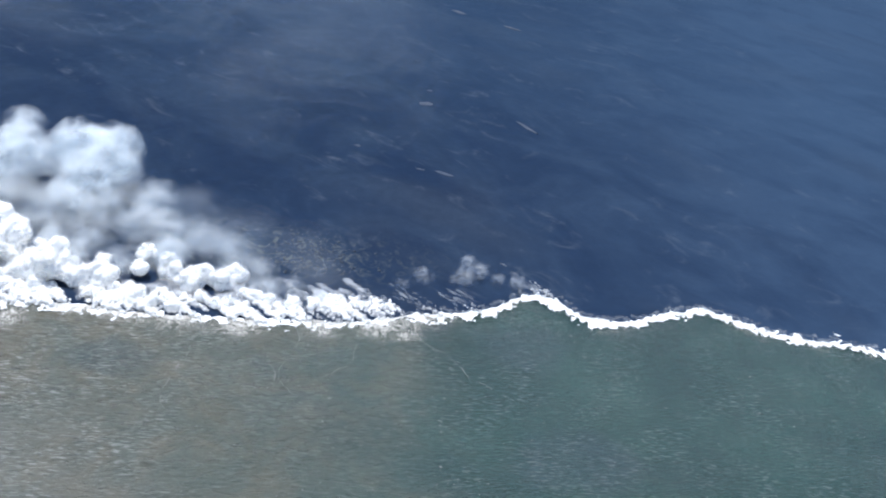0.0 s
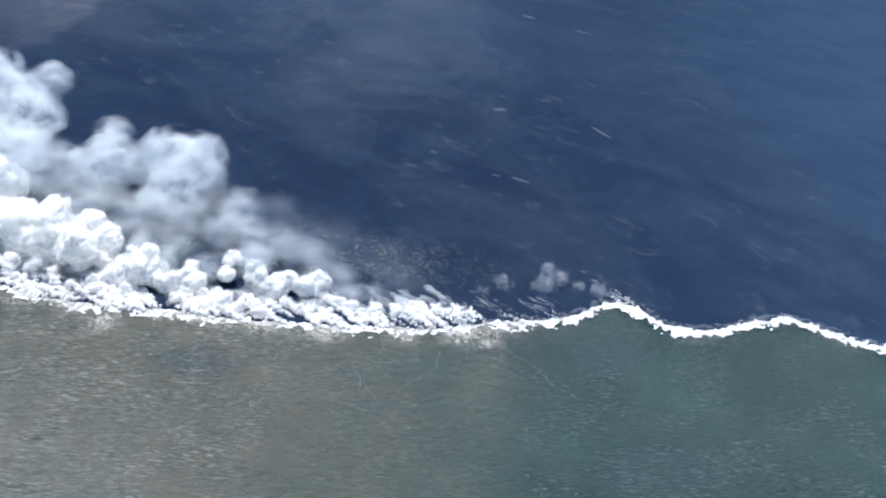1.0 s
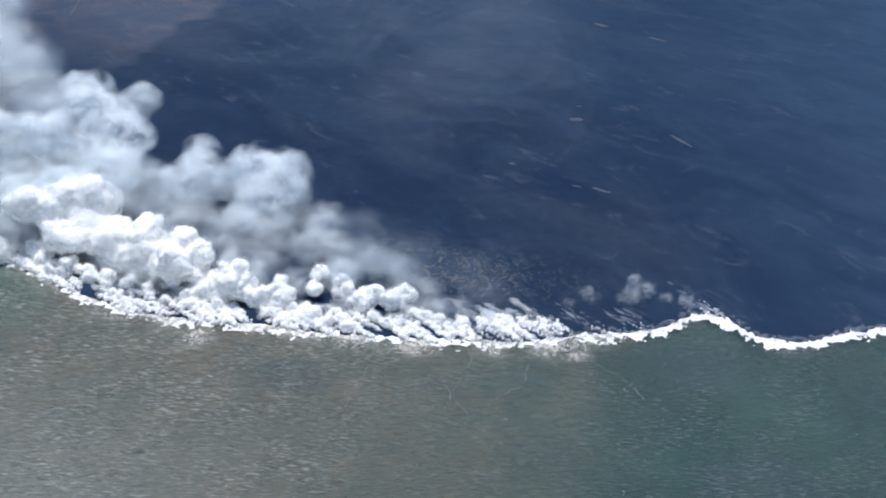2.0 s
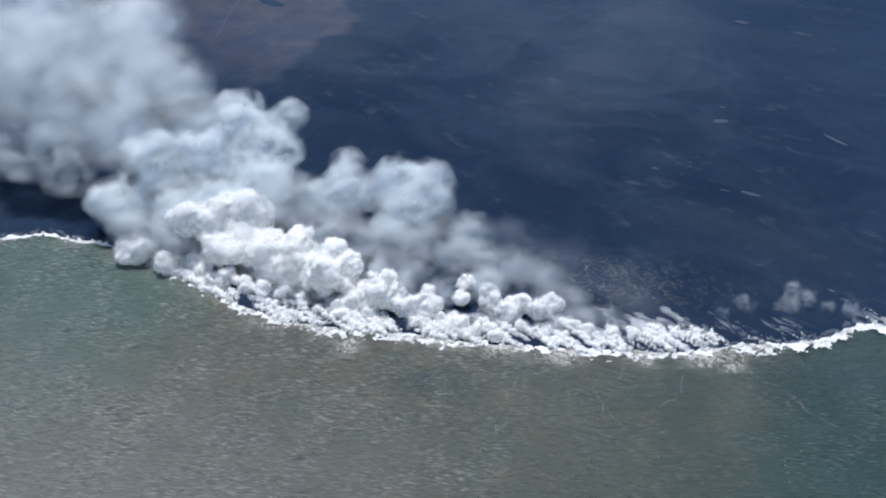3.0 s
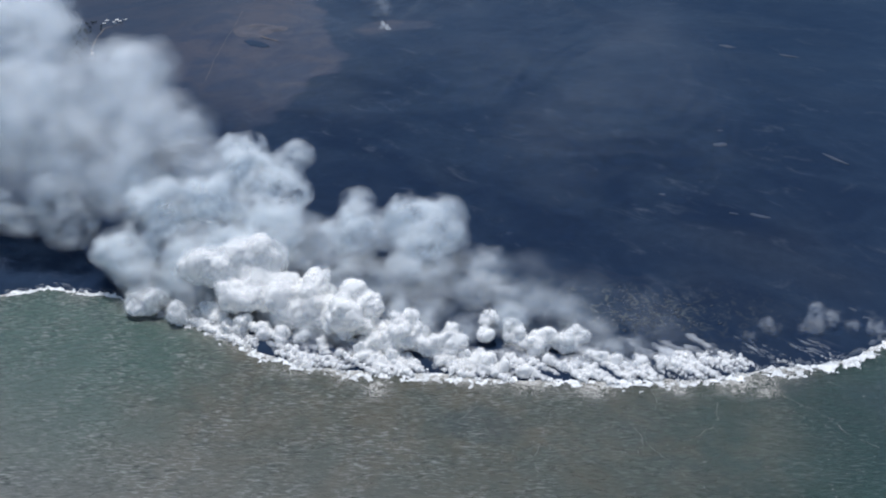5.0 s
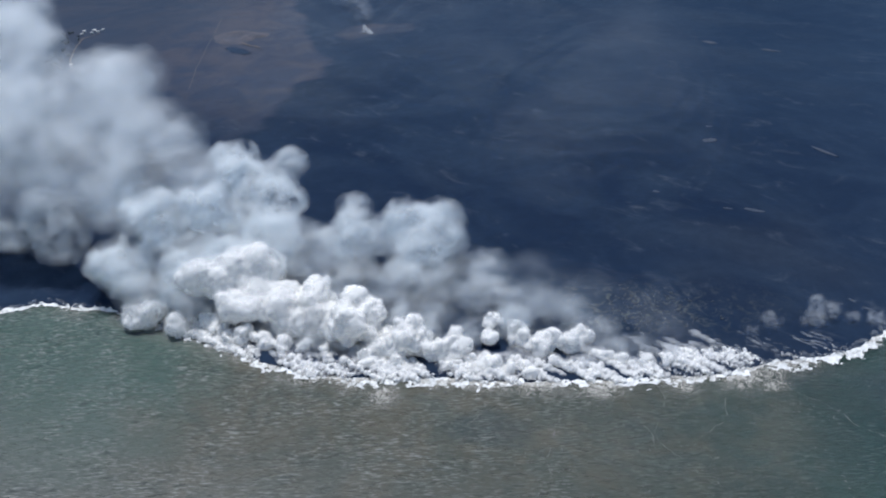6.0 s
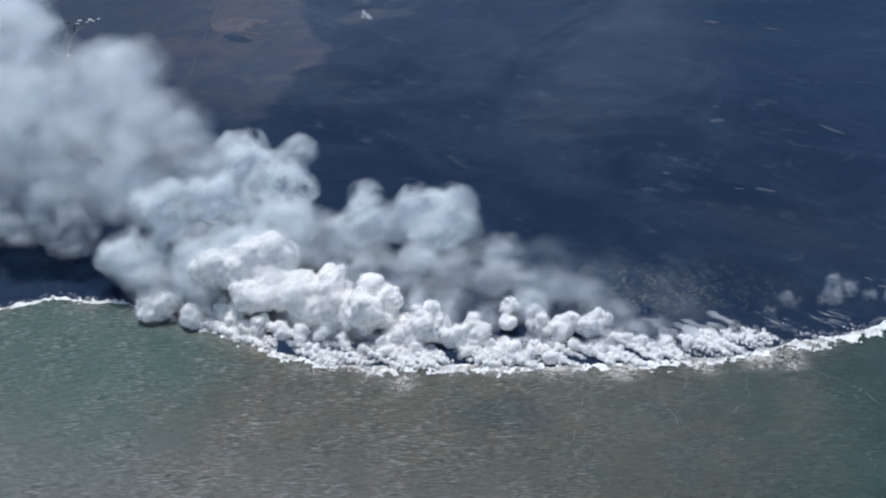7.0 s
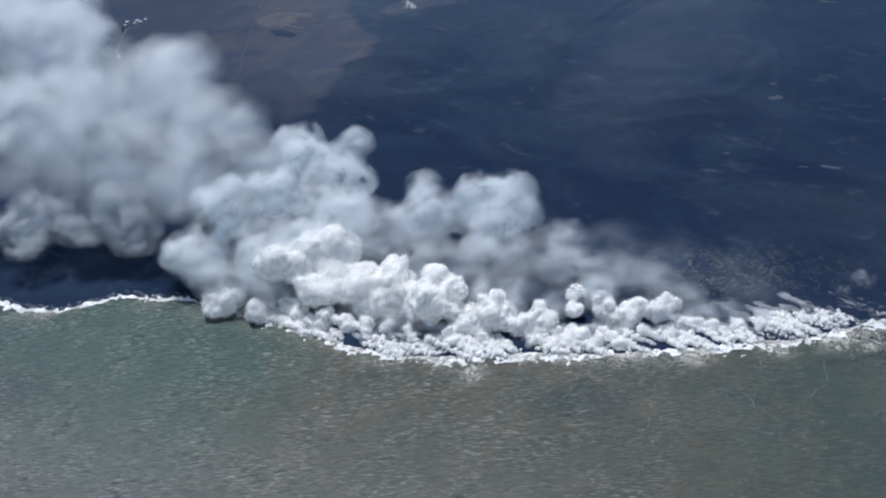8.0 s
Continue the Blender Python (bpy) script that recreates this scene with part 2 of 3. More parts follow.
def blobs(rows, level, bulge=0.25, grain=0.9, seed=0.0):
    """Joined lumpy balls. rows: centre, then the three half-axes and a turn about z."""
    v0, f0 = BALLS[level]
    rows = np.asarray(rows, float)
    c, s = np.cos(rows[:, 6]), np.sin(rows[:, 6])
    local = v0[None] * rows[:, None, 3:6]
    x = local[..., 0] * c[:, None] - local[..., 1] * s[:, None]
    y = local[..., 0] * s[:, None] + local[..., 1] * c[:, None]
    off = np.stack([x, y, local[..., 2]], -1)
    size = rows[:, None, 3:6].mean(2, keepdims=True)
    where = (rows[:, None, :3] + off) / size * grain + seed
    lump = rough_noise(where.reshape(-1, 3), 3 if level < 3 else 5, 0.6).reshape(len(rows), len(v0), 1)
    verts = rows[:, None, :3] + off * (1 + bulge * lump)
    faces = f0[None] + (np.arange(len(rows)) * len(v0))[:, None, None]
    return verts.reshape(-1, 3), faces.reshape(-1, 3)


def joined(pieces):
    verts, faces, n = [], [], 0
    for v, f in pieces:
        verts.append(v)
        faces.append(np.asarray(f) + n)
        n += len(v)
    return np.concatenate(verts), np.concatenate(faces)


def ways(rng, n, low=-0.35):
    """Random directions that point no lower than low."""
    z = rng.uniform(low, 1, n)
    a = rng.uniform(0, 2 * math.pi, n)
    r = np.sqrt(1 - z * z)
    return np.stack([r * np.cos(a), r * np.sin(a), z], 1)


TETS = ((0, 1, 3, 7), (0, 3, 2, 7), (0, 2, 6, 7), (0, 6, 4, 7), (0, 4, 5, 7), (0, 5, 1, 7))


def iso_surface(field, level, origin, step):
    """The surface on which a field over a grid has the given level: places, triangles and outward normals."""
    nx, ny, nz = field.shape
    flat = field.ravel()
    corner = np.array([(q & 1) * ny * nz + (q >> 1 & 1) * nz + (q >> 2 & 1) for q in range(8)])
    high = field > level
    most, least = high[:-1, :-1, :-1].copy(), high[:-1, :-1, :-1].copy()
    for q in range(1, 8):
        i, j, k = q & 1, q >> 1 & 1, q >> 2 & 1
        part = high[i:nx - 1 + i, j:ny - 1 + j, k:nz - 1 + k]
        most |= part
        least &= part
    i, j, k = np.nonzero(most & ~least)
    cells = ((i * ny + j) * nz + k)[:, None] + corner[None]
    pairs = []
    for tet in TETS:
        v = cells[:, tet]
        code = (flat[v] > level) @ np.array([1, 2, 4, 8])
        for c in range(1, 15):
            w = v[code == c]
            if not len(w):
                continue
            ins, out = [q for q in range(4) if c >> q & 1], [q for q in range(4) if not c >> q & 1]
            if len(ins) == 2:
                loop = [(ins[0], out[0]), (ins[0], out[1]), (ins[1], out[1]), (ins[1], out[0])]
                tris = [(loop[0], loop[1], loop[2]), (loop[0], loop[2], loop[3])]
            else:
                tris = [tuple((p, q) for p in ins for q in out)]
            for tri in tris:
                pairs.append(np.stack([w[:, e] for e in tri], 1))
    edges = np.concatenate(pairs).reshape(-1, 2)
    key = edges[:, 0].astype(np.int64) * flat.size + edges[:, 1]
    uniq, faces = np.unique(key, return_inverse=True)
    p, q = uniq // flat.size, uniq % flat.size
    t = ((level - flat[p]) / (flat[q] - flat[p]))[:, None]
    grid = lambda n: np.stack([n // (ny * nz), n // nz % ny, n % nz], 1).astype(float)
    verts = (grid(p) * (1 - t) + grid(q) * t) * step + origin
    outward = ((grid(q) - grid(p))[faces.reshape(-1, 3)]).sum(1)
    faces = faces.reshape(-1, 3)
    n = np.cross(verts[faces[:, 1]] - verts[faces[:, 0]], verts[faces[:, 2]] - verts[faces[:, 0]])
    wrong = (n * outward).sum(1) < 0
    faces[wrong] = faces[wrong][:, ::-1]
    n[wrong] *= -1
    normals = np.stack([np.bincount(faces.ravel(), np.repeat(n[:, a], 3), len(verts)) for a in range(3)], 1)
    normals /= np.linalg.norm(normals, axis=1)[:, None] + 1e-9
    return verts, faces, normals


def cloud_field(balls, step, blend, folds, low):
    """Depth in metres inside a smooth union of balls whose skin is folded like a cauliflower; the grid's origin too."""
    balls = np.asarray(balls, float)
    reach = 3 * blend + sum(f[1] for f in folds) + low
    lo = (balls[:, :3] - balls[:, 3:]).min(0) - reach - step
    hi = (balls[:, :3] + balls[:, 3:]).max(0) + reach + step
    lo[2] = max(lo[2], -step)
    n = np.ceil((hi - lo) / step).astype(int) + 1
    total = np.zeros(n)
    axes = [lo[a] + step * np.arange(n[a]) for a in range(3)]
    for x, y, z, r in balls:
        cut = [slice(*np.searchsorted(axes[a], (c - r - reach, c + r + reach))) for a, c in enumerate((x, y, z))]
        dx, dy, dz = (axes[a][cut[a]] - c for a, c in enumerate((x, y, z)))
        far = np.sqrt(dx[:, None, None] ** 2 + dy[None, :, None] ** 2 + dz[None, None] ** 2)
        total[tuple(cut)] += np.exp(np.clip((r - far) / blend, -30, 30))
    depth = blend * np.log(total + 1e-12)
    near = np.nonzero(np.abs(depth) < reach + 12)
    where = np.stack([axes[a][near[a]] for a in range(3)], 1)
    fold = 0.0
    for m, (grain, tall, ridge) in enumerate(folds):
        w = 2 * value_noise(where / grain + 17.3 * m) - 1 + 0.5 * (2 * value_noise(where / grain * 2.1 + 5.1 * m) - 1)
        fold = fold + tall * ((2.2 * np.sqrt(w * w + 0.012) - 0.78) if ridge else 1.4 * w)
    depth[near] += fold
    depth = np.minimum(depth, (axes[2] - 0.5)[None, None])
    for a in range(3):
        edge = [slice(None)] * 3
        for side in (0, -1):
            edge[a] = side
            depth[tuple(edge)] = -999
    return depth, lo


def heads_to_balls(rows, lobes, seed, core=0.82):
    """Each head of steam as a core and lobes that crown it."""
    balls = []
    for n, (x, y, z, r) in enumerate(rows):
        mid, size, _ = layout((x, y, z), r, seed + n, lobes)
        balls.append((x, y, z, r * core))
        balls += [(*m, q) for m, q in zip(mid, size)]
    return balls


def shell_mesh(name, skins, materials):
    """One mesh of several skins (places, triangles, normals), each with its own material."""
    verts, faces = joined([k[:2] for k in skins])
    me = mesh_of(name, verts, faces, materials[0])
    for m in materials[1:]:
        me.materials.append(m)
    me.polygons.foreach_set("material_index", np.concatenate([np.full(len(k[1]), i, np.int32) for i, k in enumerate(skins)]))
    me.normals_split_custom_set_from_vertices(np.concatenate([k[2] for k in skins]))
    return me


def cloud(rows, kinds, balls, step, blend, folds, levels):
    """A bank of steam: an opaque heart where there is one, and thinner and thinner skins round it, shared out among its heads.
    kinds: name, label and group of each head; levels: depth and material, from the heart outwards."""
    low = max(0.0, -levels[-1][0]) + 2
    field, origin = cloud_field(balls, step, blend, folds, low)
    rows = np.asarray(rows, float)
    skins = []
    for depth, material in levels:
        verts, faces, normals = iso_surface(field, depth, origin, step)
        mid = verts[faces].mean(1)
        far = np.stack([np.linalg.norm(mid - r[:3], axis=1) / r[3] for r in rows], 1)
        skins.append((verts, faces, normals, far.argmin(1), material))
    for n, (name, label, group) in enumerate(kinds):
        mine = []
        for verts, faces, normals, owner, material in skins:
            f = faces[owner == n]
            used, back = np.unique(f, return_inverse=True)
            if len(f):
                mine.append(((verts[used], back.reshape(-1, 3), normals[used]), material))
        if not mine:
            continue
        solid = [m for m in mine if m[1] in HEARTS]
        thin = [m for m in mine if m[1] not in HEARTS]
        root = None
        if solid:
            root = tagged(new(name, shell_mesh(name, [m[0] for m in solid], [m[1] for m in solid])), label, "steam", group, "stuff")
        if thin:
            part_name = "vapour" if root else name
            ob = new(part_name, shell_mesh(part_name, [m[0] for m in thin], [m[1] for m in thin]))
            if root:
                ob.parent = root
                tagged(ob, "thin vapour", kind="stuff")
            else:
                tagged(ob, label, "steam", group, "stuff")


def graded(parts):
    """Grid lines from stretches of (start, end, step)."""
    lines = [np.arange(a, b, step) for a, b, step in parts]
    return np.append(np.concatenate(lines), parts[-1][1])


def sheet(xs, ys, height):
    X, Y = np.meshgrid(xs, ys)
    Z = height(X.ravel(), Y.ravel())
    verts = np.stack([X.ravel(), Y.ravel(), Z], 1)
    i = np.arange(len(xs) - 1)[None] + (np.arange(len(ys) - 1) * len(xs))[:, None]
    i = i.ravel()
    return verts, np.stack([i, i + 1, i + 1 + len(xs), i + len(xs)], 1)


# ---- the coast, the land and the sea ----
COAST = [(-6000, 500), (-2600, 690), (-1800, 770), (-1384, 806), (-1330, 797), (-1281, 800), (-1250, 824), (-1205, 856), (-1140, 864),
         (-1086, 872), (-1018, 856), (-940, 846), (-870, 833), (-773, 812), (-706, 806), (-658, 813), (-612, 824), (-546, 842), (-486, 855),
         (-420, 872), (-363, 888), (-307, 906), (-252, 926), (-191, 950), (-131, 989), (-89, 1012), (-48, 1029), (-14, 1055), (9, 1091),
         (36, 1113), (73, 1113), (100, 1094), (133, 1082), (170, 1098), (205, 1120), (224, 1141), (255, 1158), (290, 1184), (324, 1181),
         (365, 1168), (409, 1163), (461, 1168), (513, 1177), (563, 1178), (800, 1225), (1600, 1300), (6000, 1500)]
COAST_X, COAST_Y = (np.array(c, float) for c in zip(*COAST))


def flat_noise(x, y, grain, seed, octaves=4):
    p = np.stack([np.asarray(x) / grain, np.asarray(y) / grain, np.full(np.shape(x), seed)], -1)
    return rough_noise(p.reshape(-1, 3), octaves).reshape(np.shape(x))


def coast_y(x):
    x = np.asarray(x, float)
    smooth = sum(np.interp(x + d, COAST_X, COAST_Y) for d in (-9, -4, 0, 4, 9)) / 5
    return smooth + 3.5 * flat_noise(x, 0 * x, 22.0, 3.3, 3)


def inland(x, y):
    """Metres from the shore, positive on land."""
    return (y - coast_y(x)) * 0.93


def land_height(x, y):
    d = inland(x, y)
    rise = np.where(d > 0, 1.0 + 3.0 * np.clip(d / 14, 0, 1) + 20 * (1 - np.exp(-np.maximum(d, 0) / 500)), np.maximum(-6, d * 0.12))
    rough = flat_noise(x, y, 42.0, 5.5, 5) * 2.4 + flat_noise(x, y, 260.0, 8.1, 3) * 3.0
    return rise + np.where(d > 0, rough * np.clip(d / 30, 0.15, 1), 0)


land_x = graded([(-6000, -2800, 200), (-2800, -1500, 14), (-1500, 700, 7), (700, 1400, 20), (1400, 6000, 230)])
land_y = graded([(300, 780, 60), (780, 1350, 6), (1350, 2600, 12), (2600, 4000, 35), (4000, 7000, 250)])
OLD_EDGE = [(-1464, 2332), (-1327, 2123), (-1218, 1988), (-1222, 1881), (-1245, 1799), (-1201, 1674), (-1180, 1544), (-1195, 1466),
            (-1280, 1426), (-1479, 1431), (-1820, 1577), (-2322, 1975), (-3011, 2307), (-2700, 3500), (-1760, 2725)]


def inside(x, y, edge):
    hit = np.zeros(len(x), bool)
    for (ax, ay), (bx, by) in zip(edge, edge[1:] + edge[:1]):
        cross = (ay > y) != (by > y)
        hit ^= cross & (x < (bx - ax) * (y - ay) / (by - ay + 1e-9) + ax)
    return hit


def edge_distance(x, y, edge):
    """Metres inside an outline; negative outside."""
    near = np.full(len(x), 1e9)
    for (ax, ay), (bx, by) in zip(edge, edge[1:] + edge[:1]):
        t = np.clip(((x - ax) * (bx - ax) + (y - ay) * (by - ay)) / ((bx - ax) ** 2 + (by - ay) ** 2), 0, 1)
        near = np.minimum(near, np.hypot(x - ax - t * (bx - ax), y - ay - t * (by - ay)))
    return np.where(inside(x, y, edge), near, -near)


def soil_cover(x, y):
    """How far old soil shows through: 1 on the land that the flow spared."""
    d = edge_distance(x, y, OLD_EDGE) + 26 * flat_noise(x, y, 70.0, 40.0, 5)
    a, b = (x + 1222) * 0.79 + (y - 2285) * 0.61, -(x + 1222) * 0.61 + (y - 2285) * 0.79
    rise = 60 * (1 - np.hypot(a / 120, b / 58)) + 16 * flat_noise(x, y, 45.0, 44.0, 4)
    south = np.clip((y - 1380) / 420, 0.25, 1)
    return np.maximum(np.clip(d / 26 + 0.4, 0, 1) * south, np.clip(rise / 22 + 0.4, 0, 1) * 0.8)


def rubble_cover(x, y):
    d = inland(x, y)
    core = np.exp(-(((x + 400) / 190) ** 2)) * np.exp(-(((d - 150 + 0.12 * (x + 380)) / 55) ** 2))
    return np.clip(1.6 * core, 0, 1)


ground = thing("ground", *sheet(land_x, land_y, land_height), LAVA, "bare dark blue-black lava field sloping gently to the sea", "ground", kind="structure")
where = np.zeros(len(ground.data.vertices) * 3, np.float32)
ground.data.vertices.foreach_get("co", where)
where = where.reshape(-1, 3).astype(float)
for key, cover in (("soil", soil_cover), ("rubble", rubble_cover)):
    ground.data.attributes.new(key, "FLOAT", "POINT").data.foreach_set("value", cover(where[:, 0], where[:, 1]).astype(np.float32))


def boulders():
    rng = np.random.RandomState(15)
    x, y = rng.uniform(-720, -150, 9000), rng.uniform(950, 1260, 9000)
    keep = rubble_cover(x, y) * (0.5 + 0.9 * flat_noise(x, y, 16.0, 50.0, 3)) > rng.uniform(0.35, 1.0, 9000)
    x, y = x[keep][:700], y[keep][:700]
    r = rng.uniform(0.6, 2.0, len(x))
    return blobs(np.column_stack([x, y, land_height(x, y), r * rng.uniform(1, 2.2, len(x)), r, r * 0.5, rng.uniform(0, 6, len(x))]), 1, 0.6, 1.2)


thing("lava_boulders", *boulders(), RUBBLE, "broken grey lava boulders strewn behind the shore", "rock", kind="stuff")


def sea_height(x, y):
    d = -inland(x, y)
    swell = 0.0
    for k, (turn, length, tall) in enumerate(((118, 17, 0.34), (106, 24, 0.28), (131, 13.5, 0.30), (88, 41, 0.25))):
        a = radians(turn)
        s = x * math.cos(a) + y * math.sin(a) + 7 * flat_noise(x, y, 60.0, 20.0 + k, 2)
        swell = swell + tall * np.sin(2 * math.pi * s / length)
    chop = flat_noise(x * 0.6, y * 1.4, 9.0, 31.0, 3) * 1.1
    calm = np.clip((y - 150) / 200, 0, 1)
    return (swell * (0.25 + 1.1 * value_noise(np.stack([x / 60, y / 34, 0 * x], 1))) + chop) * np.clip(d / 60 + 0.15, 0.0, 1.0) * calm * np.interp(x, [-350, 60], [1.0, 0.4])


sea_x = graded([(-6000, -1700, 150), (-1700, -1300, 8), (-1300, 620, 4), (620, 1000, 12), (1000, 6000, 180)])
sea_y = graded([(-5500, 100, 250), (100, 380, 14), (380, 1220, 4), (1220, 1500, 40), (1500, 2000, 250)])
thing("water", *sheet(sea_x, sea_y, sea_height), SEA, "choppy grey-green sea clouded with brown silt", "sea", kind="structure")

# ---- surf ----
def strewn(x0, x1, y0, y1, cell, keep, height):
    """A sheet laid only where keep(x, d) holds, in cells that follow the shore; d is metres inland."""
    xs, ds = np.arange(x0, x1, cell), np.arange(y0, y1, cell)
    X, D = np.meshgrid(xs, ds)
    rng = np.random.RandomState(4)
    X = X + rng.uniform(-0.35, 0.35, X.shape) * cell
    D = D + rng.uniform(-0.35, 0.35, D.shape) * cell
    Y = coast_y(X.ravel()).reshape(X.shape) + D / 0.93
    Z = height(X.ravel(), Y.ravel(), D.ravel())
    i = (np.arange(len(xs) - 1)[None] + (np.arange(len(ds) - 1) * len(xs))[:, None]).ravel()
    quads = np.stack([i, i + 1, i + 1 + len(xs), i + len(xs)], 1)
    mx, md, my = (a.ravel()[quads].mean(1) for a in (X, D, Y))
    quads = quads[keep(mx, my, md)]
    used = np.unique(quads)
    renumber = np.zeros(X.size, int)
    renumber[used] = np.arange(len(used))
    verts = np.stack([X.ravel(), Y.ravel(), Z], 1)[used]
    return verts, renumber[quads]


def surf_keep(x, y, d):
    busy = np.interp(x, [-1200, -1000, -860, -650, -200, -60, 60, 900], [1.0, 0.9, 0.9, 1.1, 1.3, 1.6, 1.6, 1.5])
    wide = 13.0 * busy * (0.7 + 0.7 * value_noise(np.stack([x / 33, 0 * x, 0 * x + 4], 1)))
    field = 1 - np.abs(d - 3.5) / wide + np.interp(x, [-1050, -900, -150, -20], [0.6, 1.0, 1.0, 0.6]) * np.where(d < 0, 0.75 * flat_noise(x, y, 7.0, 2.0, 5), flat_noise(x, y, 8.0, 2.0, 5))
    return field > 0.28


def surf_height(x, y, d):
    return 0.7 + 1.2 * np.clip(flat_noise(x, y, 7.0, 6.0, 4) + 0.2, 0, 1) + np.clip(d * 0.12, 0, 3.2)


thing("surf_foam", *strewn(-1800, 1200, -34, 26, 1.3, surf_keep, surf_height), FOAM, "broken white surf and foam along the lava shore", "surf", kind="stuff")


def lace_thick(x, y, d):
    spots = sum(np.exp(-(((x - sx) / 16) ** 2 + ((y - sy) / 22) ** 2)) for sx, sy in ((-598, 792), (-228, 925), (-122, 950), (-160, 948), (-330, 885)))
    fade = np.interp(d, [-40, -24, -10, -2], [0.0, 0.2, 0.6, 1.2]) * np.interp(x, [-1300, -1000, -720, -640, -120, -40, 500], [0.6, 0.4, 0.6, 1, 1, 0.4, 0.3])
    patch = value_noise(np.stack([x / 34, y / 34, 0 * x + 7], 1))
    return np.clip(fade * np.clip(2.4 * patch - 0.5, 0, 1.5) + 0.7 * spots, 0, 2)


lace = thing("silty_foam", *strewn(-1500, 560, -60, 2, 2.2, lambda x, y, d: lace_thick(x, y, d) > 0.04, lambda x, y, d: 1.0 + 0 * x), SILT_FOAM,
             "lacy pale brown foam curling off the surf line", "foam", kind="stuff")
spread = np.zeros(len(lace.data.vertices) * 3, np.float32)
lace.data.vertices.foreach_get("co", spread)
spread = spread.reshape(-1, 3).astype(float)
lace.data.attributes.new("thick", "FLOAT", "POINT").data.foreach_set(
    "value", lace_thick(spread[:, 0], spread[:, 1], inland(spread[:, 0], spread[:, 1])).astype(np.float32))


def fleck_keep(x, y, d):
    """Loose flecks of scum, thickest off the middle of the front."""
    east = np.interp(x, [-900, -600, -350, -30, 120, 500], [0.25, 0.5, 1.0, 0.9, 0.15, 0.05])
    crowd = 0.22 * flat_noise(x, y, 40.0, 16.0, 3)
    return (flat_noise(x * 0.7, y, 2.6, 18.0, 3) > 1.24 - 0.12 * east - crowd) & (d < -18)


SCUM = plain_material("sea_scum", (0.10, 0.105, 0.095), (0.19, 0.19, 0.17), 5.0, 0.7)
thing("sea_flecks", *strewn(-1300, 560, -520, -18, 1.0, fleck_keep, lambda x, y, d: sea_height(x, y) + 0.35), SCUM, "flecks of pale scum on the sea", "foam", kind="stuff")


def scum_line(x, reach, lean, seed):
    """A thin broken thread of scum that wanders out from the shore."""
    rng = np.random.RandomState(seed)
    n = int(reach / 2.5)
    turn = np.cumsum(rng.normal(0, 0.3, n)) * 0.6 + lean
    px, py = x + np.cumsum(np.sin(turn)) * 2.5, float(coast_y(x)) - 14 - np.cumsum(np.cos(np.clip(turn, -1.2, 1.2))) * 2.5
    wide = 0.12 + 0.45 * value_noise(np.stack([np.arange(n) / 7.0, np.full(n, seed), np.zeros(n)], 1))
    verts = np.concatenate([np.stack([px - wide, py, sea_height(px - wide, py) + 0.4], 1), np.stack([px + wide, py, sea_height(px + wide, py) + 0.4], 1)])
    i = np.arange(n - 1)
    i = i[value_noise(np.stack([i / 4.0, np.full(n - 1, seed + 0.5), np.zeros(n - 1)], 1)) > 0.47]
    return verts, np.stack([i, i + n, i + n + 1, i + 1], 1)


for seed, (x, reach, lean) in enumerate([(-470, 150, 0.1), (-352, 190, -0.1), (-262, 170, 0.0), (-112, 210, 0.1), (-190, 120, 0.2), (-305, 110, 0.2)]):
    thing("scum_line", *scum_line(x, reach, lean, seed + 3), SCUM, "thin broken thread of pale scum drifting off the shore", "foam", "threads of scum", "stuff")

# ---- steam ----
FRONT = [
    (-757, 918, 45, 30.0), (-738, 899, 22, 28.2), (-773, 886, 20, 21.7), (-685, 902, 34, 34.0), (-691, 889, 18, 22.7),
    (-665, 912, 26, 21.1), (-641, 898, 14, 16.1), (-600, 890, 36, 20.0), (-608, 882, 18, 20.5), (-581, 887, 14, 18.9),
    (-632, 867, 10, 15.8), (-643, 853, 10, 12.6), (-557, 890, 10, 15.7), (-531, 900, 10, 14.9), (-497, 886, 9, 13.1),
    (-478, 884, 8, 12.3), (-545, 917, 22, 11.1), (-454, 941, 14, 15.8), (-427, 932, 12, 16.4), (-412, 949, 14, 15.7),
    (-389, 951, 12, 14.9), (-374, 970, 12, 15.1), (-837, 903, 42, 29.0), (-794, 902, 40, 26.9),
]
MID = [
    (-933, 896, 65, 28.0), (-896, 907, 62, 33.0), (-876, 935, 68, 27.9), (-848, 949, 66, 31.3), (-864, 876, 42, 24.7),
    (-1003, 859, 15, 21.6), (-1018, 845, 12, 13.5), (-947, 845, 10, 14.0), (-881, 858, 10, 13.7), (-902, 866, 12, 11.3),
    (-834, 852, 10, 15.1), (-804, 846, 10, 13.3), (-856, 845, 9, 11.8), (-776, 850, 8, 11.5),
]
LOW = [
    (-350, 939, 7, 9.3), (-337, 940, 7, 9.3), (-317, 938, 7, 8.5), (-366, 921, 6, 8.5), (-453, 881, 7, 9.1),
    (-430, 883, 6, 8.4), (-501, 865, 7, 8.4), (-538, 865, 7, 9.2), (-709, 846, 8, 9.6), (-740, 852, 8, 9.8),
    (-669, 836, 7, 7.9), (-602, 857, 8, 9.4), (-401, 911, 7, 9.2), (-381, 911, 6, 8.4), (-287, 949, 8, 8.5),
    (-258, 955, 7, 7.8), (-228, 979, 7, 7.1), (-463, 954, 22, 11.9), (-492, 931, 16, 11.0), (-498, 958, 26, 12.0),
]
